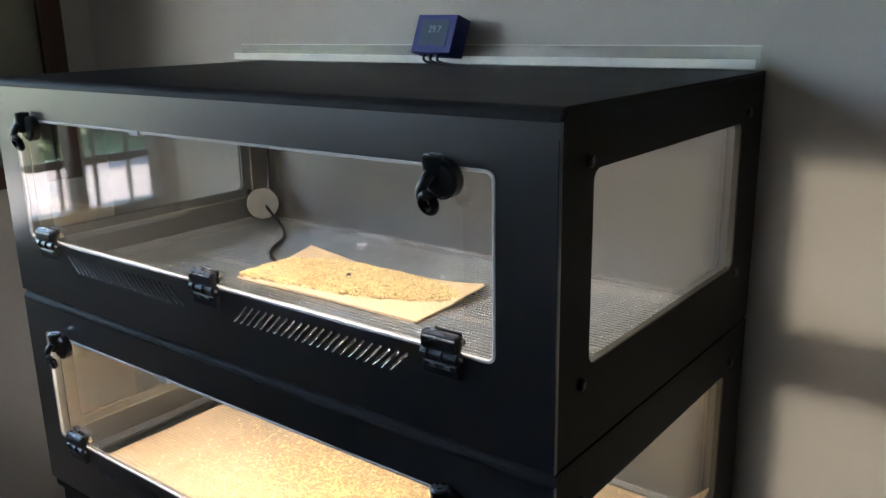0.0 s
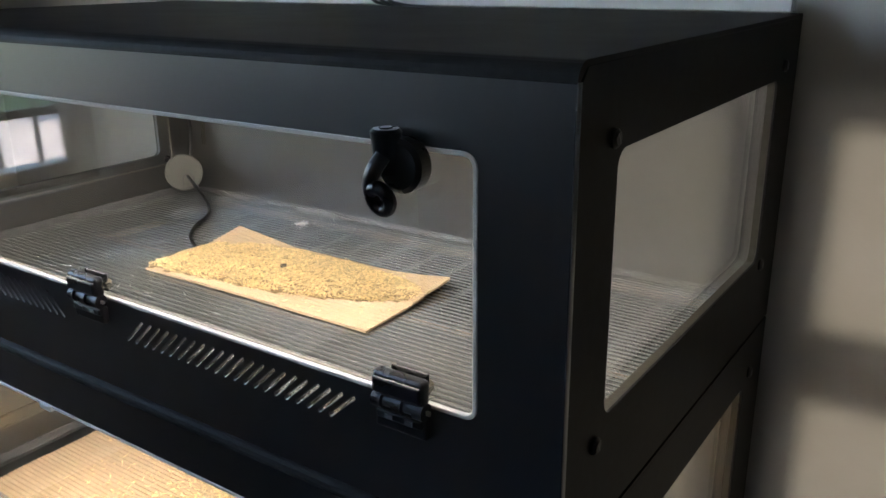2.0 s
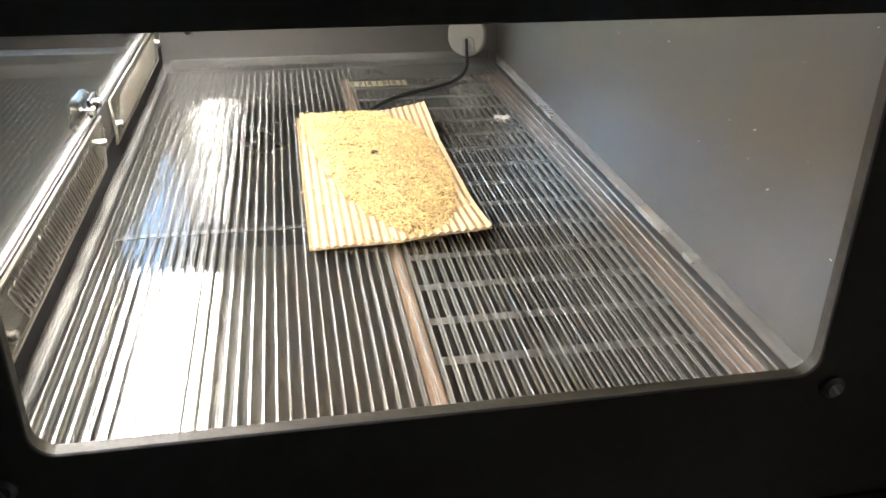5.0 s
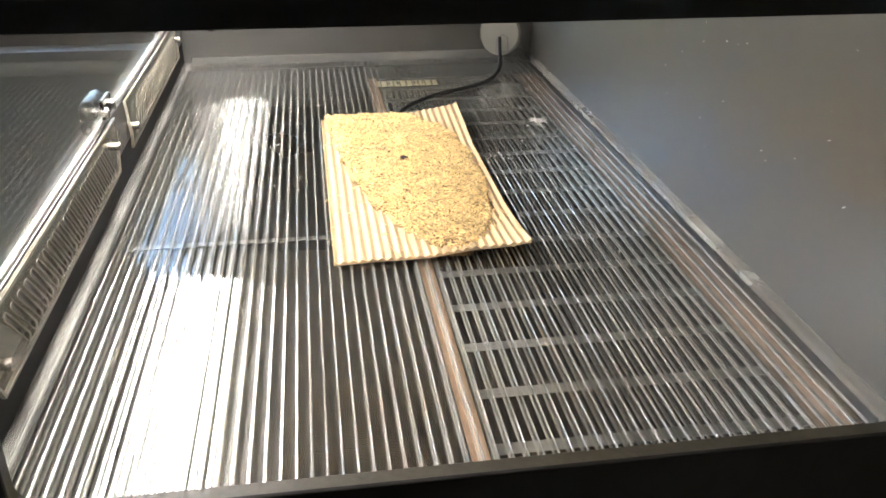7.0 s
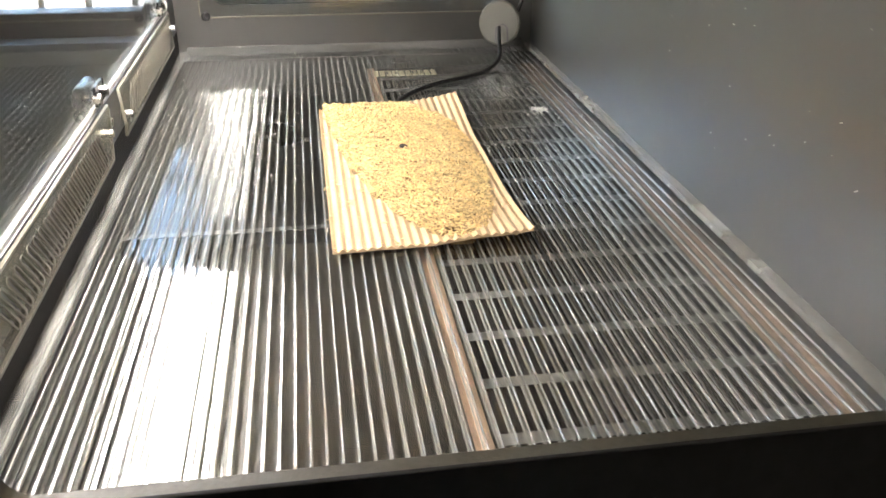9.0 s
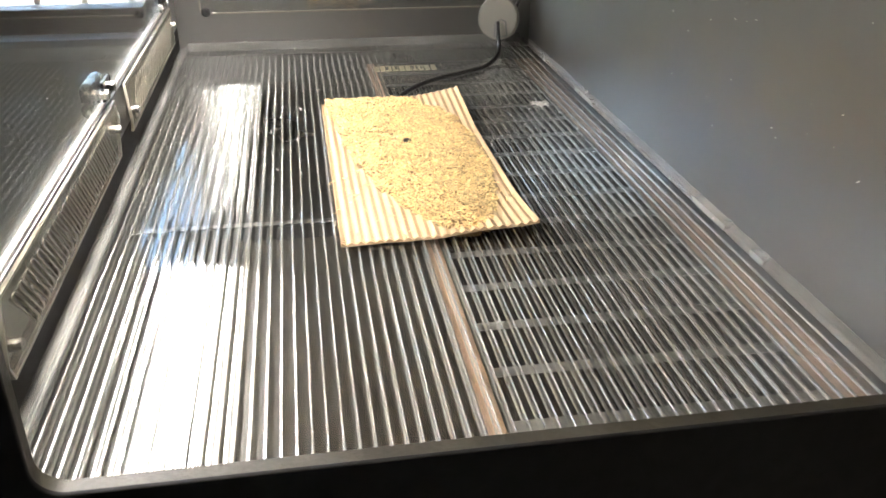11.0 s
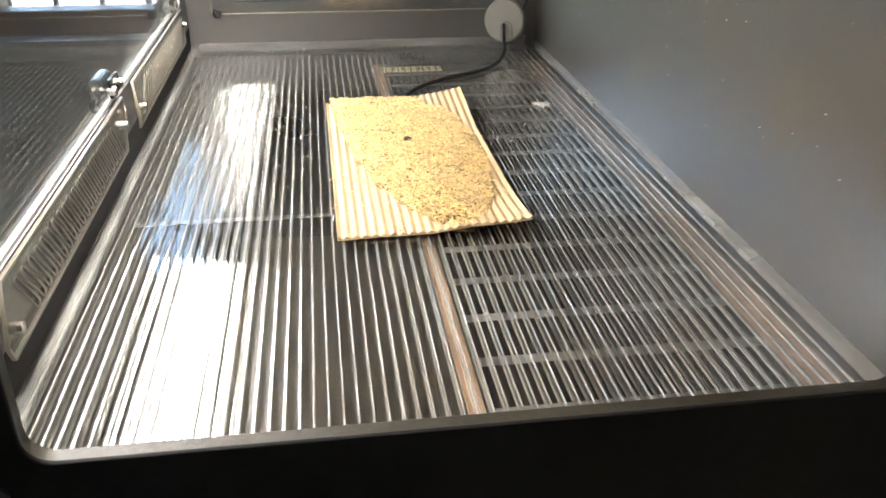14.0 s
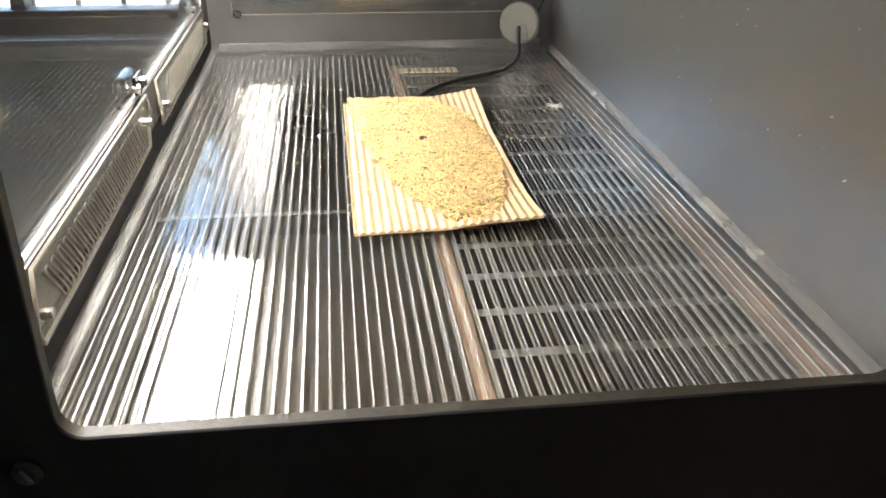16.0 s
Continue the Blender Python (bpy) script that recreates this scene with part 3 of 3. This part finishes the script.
lab = part("film_label", boxed((-0.990, 0.306, 0.0014), (-0.962, 0.402, 0.002)), LABEL, film, "yellowed printed label")
for k in range(7):
    part("label_print", boxed((-0.985, 0.312 + k * 0.0132, 0.0021), (-0.970, 0.315 + k * 0.0132, 0.0024)), INK, lab)
part("film_lead", boxed((-0.449, 0.03, 0.0), (-0.441, 0.296, 0.0012)), GAP, film, "flat beige-grey lead")

sheet = empty("twin_wall_sheet", pose(0, 0, ZS), "clear ribbed twin-wall plastic sheet lying on the tray", "plastic sheet")
SX0, SX1 = -W + T + 0.004, -T - 0.002
y0, ny = 0.0142, 58
STEPS = (0, 0.03, 0.06, 0.09, 0.12, 0.15, 0.19, 0.25, 0.31, 0.38, 0.45, 0.5, 0.55, 0.62, 0.69, 0.75, 0.81, 0.85, 0.88, 0.91, 0.94, 0.97)
prof = []
for i in range(ny):
    for u in STEPS:
        d = min(u, 1 - u) * RIB
        prof.append((y0 + (i + u) * RIB, -0.00024 * math.exp(-(d / 0.0010) ** 2) + 0.00008 * math.cos(2 * math.pi * u)))
xs = [SX0 + (SX1 - SX0) * k / 24 for k in range(25)]
vs = [(x, y, z + 0.00035 * noise.noise(Vector((x * 5, y * 6, 0))) + 0.00006 * (1 + 3 * math.exp(-((y - 0.05) / 0.035) ** 2)) * noise.noise(Vector((x * 9, y * 95, 2))) + 0.00003 * (1 + 2.5 * math.exp(-((y - 0.04) / 0.03) ** 2)) * noise.noise(Vector((x * 4, y * 420, 7)))) for x in xs for y, z in prof]
n = len(prof)
part("top_skin", (vs, [(i * n + j, (i + 1) * n + j, (i + 1) * n + j + 1, i * n + j + 1) for i in range(24) for j in range(n - 1)]), SHEET, sheet, smooth=True)
web = boxed((SX0, -0.0004, -0.0090), (SX1, 0.0004, -0.0022))
box(web, (SX0, -0.0006, -0.0018), (SX1, 0.0006, -0.0006))
box(web, (SX0, -0.0009, -0.0098), (SX1, 0.0009, -0.0092))
web.faces.ensure_lookup_table()
for f in web.faces[6:]:
    f.material_index = 1
first = part("rib", web, WEB, sheet)
first.data.materials.append(WEBTOP)
arc = [(0.0008 * math.cos(math.pi * k / 10), 0.0008 * math.sin(math.pi * k / 10) - 0.0003) for k in range(11)]
ridge = part("ridge", ([(x, y, z) for x in (SX0, SX1) for y, z in arc], [(k, k + 1, 12 + k, 11 + k) for k in range(10)]), RIDGE, first, smooth=True)
first.location.y = y0
for i in range(1, ny):
    o = first.copy()
    scene.collection.objects.link(o)
    o.location.y = y0 + i * RIB
    q = ridge.copy()
    scene.collection.objects.link(q)
    q.parent = o


# ---- things on the sheet ----
def corrugated(name, x0, x1, y0, y1, pitch, lift, m, label, amp=0.0011):
    """Single-faced corrugated card, flutes along x, with a flat liner below; lift(u, v) bends it."""
    nx, nf = 40, int((y1 - y0) / pitch)
    ny = nf * 6
    rows = []
    for i in range(nx + 1):
        for j in range(ny + 1):
            u, v = i / nx, j / ny
            rows.append((x0 + (x1 - x0) * u + 0.0012 * noise.noise(Vector((v * 9, u, 3))), y0 + (y1 - y0) * v, lift(u, v) + 0.0032 + amp * math.cos(2 * math.pi * v * nf)))
    k = len(rows)
    for i in range(nx + 1):
        for j in range(ny + 1):
            x, y, _ = rows[i * (ny + 1) + j]
            rows.append((x, y, lift(i / nx, j / ny) + 0.0004))
    q, fs = ny + 1, []
    for i in range(nx):
        for j in range(ny):
            a = i * q + j
            fs += [(a, a + q, a + q + 1, a + 1), (k + a, k + a + 1, k + a + q + 1, k + a + q)]
    for j in range(ny):
        for a in (j, nx * q + j):
            fs.append((a, a + 1, k + a + 1, k + a))
    for i in range(nx):
        for a in (i * q, i * q + ny):
            fs.append((a, k + a, k + a + q, a + q))
    ob = part(name, (rows, fs), CARD, None, smooth=False)
    ob.matrix_world = m
    return tagged(ob, label, "cardboard")


def curl(u, v):
    return 0.010 * max(0, (u - 0.72) / 0.28) ** 1.6 * max(0, (v - 0.30) / 0.70) ** 1.2 + 0.016 * max(0, (0.30 - u) / 0.30) * max(0, (v - 0.55) / 0.45) + 0.0012 * math.sin(v * 7 + u * 3) ** 2


# the card is cut slightly askew
ASKEW = Matrix(((1, -0.03, 0, 0), (0, 1, 0, 0), (0, 0, 1, 0), (0, 0, 0, 1)))
corrugated("corrugated_card", -0.203, 0.203, -0.0895, 0.0895, 0.0082, curl, pose(-0.568, 0.3085, ZS + 0.0004, 0, 0, -0.6) @ ASKEW, "tan single-faced corrugated cardboard sheet lying on the clear sheet")


def chips(spots, size, rnd):
    """Slender curled slivers lying about the given spots (x, y, z)."""
    vs, fs = [], []
    for x, y, z in spots:
        L, w, h = size * (0.5 + rnd.random()), size * (0.15 + 0.16 * rnd.random()), size * (0.06 + 0.06 * rnd.random())
        e = Euler((rnd.gauss(0, 0.6), rnd.gauss(0, 0.42), rnd.random() * 6.283)).to_matrix()
        bow = size * 0.1 * rnd.gauss(0, 1)
        k = len(vs)
        for s in (-1, 0, 1):
            for a, b in ((-1, -1), (1, -1), (1, 1), (-1, 1)):
                t = 0.55 if s else 1.0
                p = e @ Vector((s * L / 2, a * w / 2 * t + (0 if s else bow), b * h / 2))
                vs.append((x + p.x, y + p.y, z + p.z))
        for s in (0, 4):
            for i in range(4):
                fs.append((k + s + i, k + s + (i + 1) % 4, k + s + 4 + (i + 1) % 4, k + s + 4 + i))
        fs += [(k + 3, k + 2, k + 1, k), (k + 8, k + 9, k + 10, k + 11)]
    return vs, fs


LOWY = ((-0.776, 0.228), (-0.70, 0.232), (-0.60, 0.243), (-0.50, 0.262), (-0.43, 0.288), (-0.385, 0.315), (-0.375, 0.33))
HIGHY = ((-0.776, 0.310), (-0.75, 0.355), (-0.70, 0.378), (-0.60, 0.392), (-0.50, 0.388), (-0.43, 0.378), (-0.385, 0.362), (-0.375, 0.345))


def along(t, x):
    for (xa, ya), (xb, yb) in zip(t, t[1:]):
        if xa <= x <= xb:
            return ya + (yb - ya) * (x - xa) / (xb - xa)
    return None


def heap_z(x, y):
    """Height of the heap over the card; 0 outside its outline."""
    a, b = along(LOWY, x), along(HIGHY, x)
    if a is None:
        return 0.0
    wob = 0.006 * noise.noise(Vector((x * 40, y * 40, 0)))
    d = min(y - a, b - y, (x + 0.776) * 1.2, (-0.375 - x) * 1.2) + wob
    if d <= 0:
        return 0.0
    return 0.0085 * (1 - math.exp(-d / 0.018)) + 0.0022 * noise.noise(Vector((x * 30, y * 30, 5))) + 0.0016 * noise.noise(Vector((x * 110, y * 110, 9))) + 0.001


CARD_TOP = ZS + 0.0046
rnd = random.Random(11)
gx, gy = 120, 60
vs, idx, fs = [], {}, []
for i in range(gx + 1):
    for j in range(gy + 1):
        x, y = -0.792 + 0.42 * i / gx, 0.222 + 0.175 * j / gy
        h = heap_z(x, y)
        idx[i, j] = len(vs)
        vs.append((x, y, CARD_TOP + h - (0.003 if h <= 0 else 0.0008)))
for i in range(gx):
    for j in range(gy):
        q = (idx[i, j], idx[i + 1, j], idx[i + 1, j + 1], idx[i, j + 1])
        if max(vs[a][2] for a in q) > CARD_TOP:
            fs.append(q)
heap = empty("bedding_heap", pose(0.005, -0.003, 0), "heap of pale golden aspen bedding chips on the cardboard", "bedding")
tagged(heap, kind="stuff")
# dark bed under the chips, its colour standing for the shade between them
part("shaded_bed", (vs, fs), HEAPSHADE, heap, smooth=True)
spots = []
while len(spots) < 14500:
    x, y = rnd.uniform(-0.795, -0.368), rnd.uniform(0.22, 0.398)
    h = heap_z(x, y)
    if h > 0.0 or rnd.random() < 0.015 * (0.3 < (x + 0.8) * 3):
        spots.append((x, y, CARD_TOP + h + rnd.uniform(-0.0006, 0.0030)))
part("loose_chips", chips(spots, 0.0054, rnd), CHIP, heap)

pel = bmesh.new()
bmesh.ops.create_icosphere(pel, subdivisions=2, radius=1)
for v in pel.verts:
    v.co = Vector((v.co.x * 0.0056, v.co.y * 0.0038, v.co.z * 0.0033)) * (1 + 0.2 * noise.noise(v.co * 2))
pel = tagged(part("dropping", pel, SPECK, None, smooth=True), "small dark dropping on the bedding", "dropping")
pel.location = (-0.583, 0.307, CARD_TOP + heap_z(-0.588, 0.31) + 0.003)
pel.rotation_euler = (0, 0, 0.6)

spots = []
for cx, cy, s, k in ((-0.72, 0.18, 0.03, 10), (-0.60, 0.13, 0.05, 8), (-0.68, 0.145, 0.03, 8), (-0.60, 0.42, 0.02, 9), (-0.735, 0.50, 0.012, 6), (-0.70, 0.52, 0.04, 10), (-0.62, 0.55, 0.02, 9), (-0.30, 0.40, 0.12, 8), (-0.45, 0.50, 0.1, 8), (-0.9, 0.2, 0.12, 10)):
    spots += [(cx + rnd.gauss(0, s), min(max(cy + rnd.gauss(0, s), 0.03), 0.57), ZS + 0.0012) for _ in range(k)]
tagged(part("scattered_flakes", chips(spots, 0.0042, rnd), FLAKE, None), "white flakes and chips scattered over the clear sheet", "flakes", kind="stuff")
curlbit = [(-0.735 + 0.004 * math.cos(a / 3), 0.501 + 0.006 * math.sin(a / 2.0), ZS + 0.003) for a in range(16)]
tagged(part("shed_scrap", chips(curlbit, 0.010, rnd), FLAKE, None), "crumpled translucent scrap on the clear sheet", "scrap")

# round cable cap that leans in the corner, with its cable
cap = empty("desk_grommet", pose(-1.044, 0.515, 0.070, 0, 0, 0), "round beige plastic cable grommet leaning in the corner", "grommet")
tilt = Vector((0.80, -0.55, 0.16)).to_track_quat("Z", "Y").to_matrix().to_4x4()
bm = bmesh.new()
rod(bm, (0, 0, -0.004), (0, 0, 0.0015), 0.0345, seg=48)
rod(bm, (0, 0, 0.0015), (0, 0, 0.0035), 0.0345, 0.032, seg=48)
rod(bm, (0, 0, -0.014), (0, 0, -0.004), 0.029, seg=40)
part("disc", bm, GROMMET, cap).matrix_local = tilt
up_in = tilt.to_3x3().inverted() @ Vector((0, 0, 1))
spin = math.atan2(up_in.y, up_in.x)
groove = plate("notch_rim", [[(-0.004, -0.031), (0.020, -0.027), (0.016, -0.004), (0.006, 0.000), (-0.004, -0.008)], [(-0.002, -0.029), (0.017, -0.0255), (0.0138, -0.0055), (0.006, -0.0022), (-0.002, -0.0090)]], 0.0012, Matrix.Rotation(radians(-90), 4, "X"), INK, cap, "dark notch outline")
groove.matrix_local = tilt @ pose(0, 0, 0.0036) @ Matrix.Rotation(spin - math.pi / 2, 4, "Z")
pts = [(-1.029, 0.511, 0.066), (-1.007, 0.507, 0.053), (-0.975, 0.501, 0.034), (-0.938, 0.478, ZS + 0.0035), (-0.905, 0.445, ZS + 0.0035), (-0.872, 0.392, ZS + 0.0035), (-0.835, 0.352, ZS + 0.0035), (-0.805, 0.332, ZS + 0.0035), (-0.783, 0.320, ZS + 0.0030)]
tagged(tube("cable", pts, 0.0032, CABLE), "thin black cable running from the cap under the cardboard", "cable")
tagged(tube("corner_cable", [(-1.062, 0.542, 0.065), (-1.072, 0.560, 0.11), (-1.071, 0.562, 0.20), (-1.073, 0.562, 0.30), (-1.071, 0.563, H - 0.005)], 0.003, CABLE), "thin black cable rising in the rear corner", "cable")
tagged(part("corner_strip", boxed((-1.059, 0.575, 0.11), (-1.052, 0.5815, H - 0.006), 0.001), VENTACRYL, None), "clear strip in the rear corner", "strip")

# ---- inside the lower enclosure ----
corrugated("corrugated_card", -0.50, 0.52, -0.26, 0.26, 0.0085, lambda u, v: 0.09 * max(0, (u - 0.93) / 0.07) ** 1.3 * max(0, v - 0.35) + 0.0015 * math.sin(v * 9 + u * 5) ** 2, pose(-0.545, 0.295, LOW + 0.0212), "tan single-faced corrugated cardboard covering the enclosure floor")
rnd = random.Random(23)
spots = []
while len(spots) < 15000:
    x, y = rnd.gauss(-0.43, 0.19), rnd.gauss(0.23, 0.12)
    if -1.0 < x < -0.05 and 0.045 < y < 0.55:
        spots.append((x, y, LOW + 0.0275 + rnd.uniform(0, 0.005) * math.exp(-((x + 0.5) / 0.25) ** 2)))
bed = part("bedding_layer", chips(spots, 0.0075, rnd), CHIP, None)
tagged(bed, "thin layer of pale aspen bedding chips on cardboard", "bedding", kind="stuff")

# dust on the rear lining
rnd = random.Random(31)
dust = [(rnd.uniform(-1.05, -0.10), 0.5816, rnd.uniform(0.06, 0.33)) for _ in range(110)]
tagged(part("dust_specks", chips(dust, 0.0030, rnd), FLAKE, None), "pale dust specks on the dark rear lining", "dust", kind="stuff")

# ---- on the lid ----
rail = empty("wall_rail", pose(0, -0.012, H), "clear acrylic rail along the rear of the lid", "rail")
part("rail_base", boxed((-1.16, 0.574, 0.0), (-0.008, 0.600, 0.0025), 0.0008), RAILCLEAR, rail)
part("rail_front", boxed((-1.16, 0.574, 0.0027), (-0.008, 0.5765, 0.0165), 0.0008), RAIL, rail, "frosted front strip")
part("rail_upright", boxed((-1.16, 0.5965, 0.0027), (-0.008, 0.5995, 0.034), 0.0008), RAILCLEAR, rail, "clear upright strip")
part("rail_lip", boxed((-1.16, 0.5768, 0.0142), (-0.008, 0.5962, 0.0165), 0.0005), RAILCLEAR, rail)
part("rail_edge", boxed((-1.16, 0.5963, 0.0342), (-0.008, 0.5997, 0.0358), 0.0005), RAIL, rail)
for x in (-1.158, -0.026):
    part("rail_end", boxed((x - 0.0022, 0.5770, 0.0028), (x + 0.0022, 0.5960, 0.0139), 0.001), EDGE, rail)
for x in (-1.05, -0.10):
    part("rail_screw", rod(bmesh.new(), (x, 0.586, 0.0026), (x, 0.586, 0.006), 0.005, seg=14), STEEL, rail)

disp = empty("temperature_display", pose(-0.574, 0.540, H + 0.022, -20, 1, -6), "small blue plastic thermometer display with a dim screen", "thermometer")
plate("case", [[(-0.047, 0), (0.047, 0), (0.047, 0.066), (-0.047, 0.066)]], 0.036, pose(0, -0.01, 0), BLUE, disp, bevel=0.0015)
part("bezel", boxed((-0.036, -0.0112, 0.009), (0.036, -0.0098, 0.059), 0.0005), BLUE, disp)
part("screen", boxed((-0.033, -0.0120, 0.011), (0.033, -0.0112, 0.057), 0.0003), SCREEN, disp, "dim grey-blue screen")
tc = bpy.data.curves.new("reading", "FONT")
tc.body, tc.size, tc.extrude, tc.align_x = "29.7", 0.018, 0.0002, "CENTER"
tmp = new("reading_text", tc)
me = bpy.data.meshes.new_from_object(tmp.evaluated_get(bpy.context.evaluated_depsgraph_get()))
bpy.data.objects.remove(tmp)
me.materials.clear(), me.materials.append(DIGIT)
rd = new("reading", me)
rd.parent, rd.matrix_local = disp, pose(0.002, -0.0122, 0.034, 90)
for k in range(3):
    x = -0.022 + 0.017 * k
    tube("lead", [(x, 0.004, 0.002), (x + 0.001, 0.000, -0.008), (x + 0.008, -0.004, -0.0150), (x + 0.025, 0.004, -0.0175), (x + 0.06, 0.012, -0.0170)], 0.0026, CABLE, disp, "black lead")
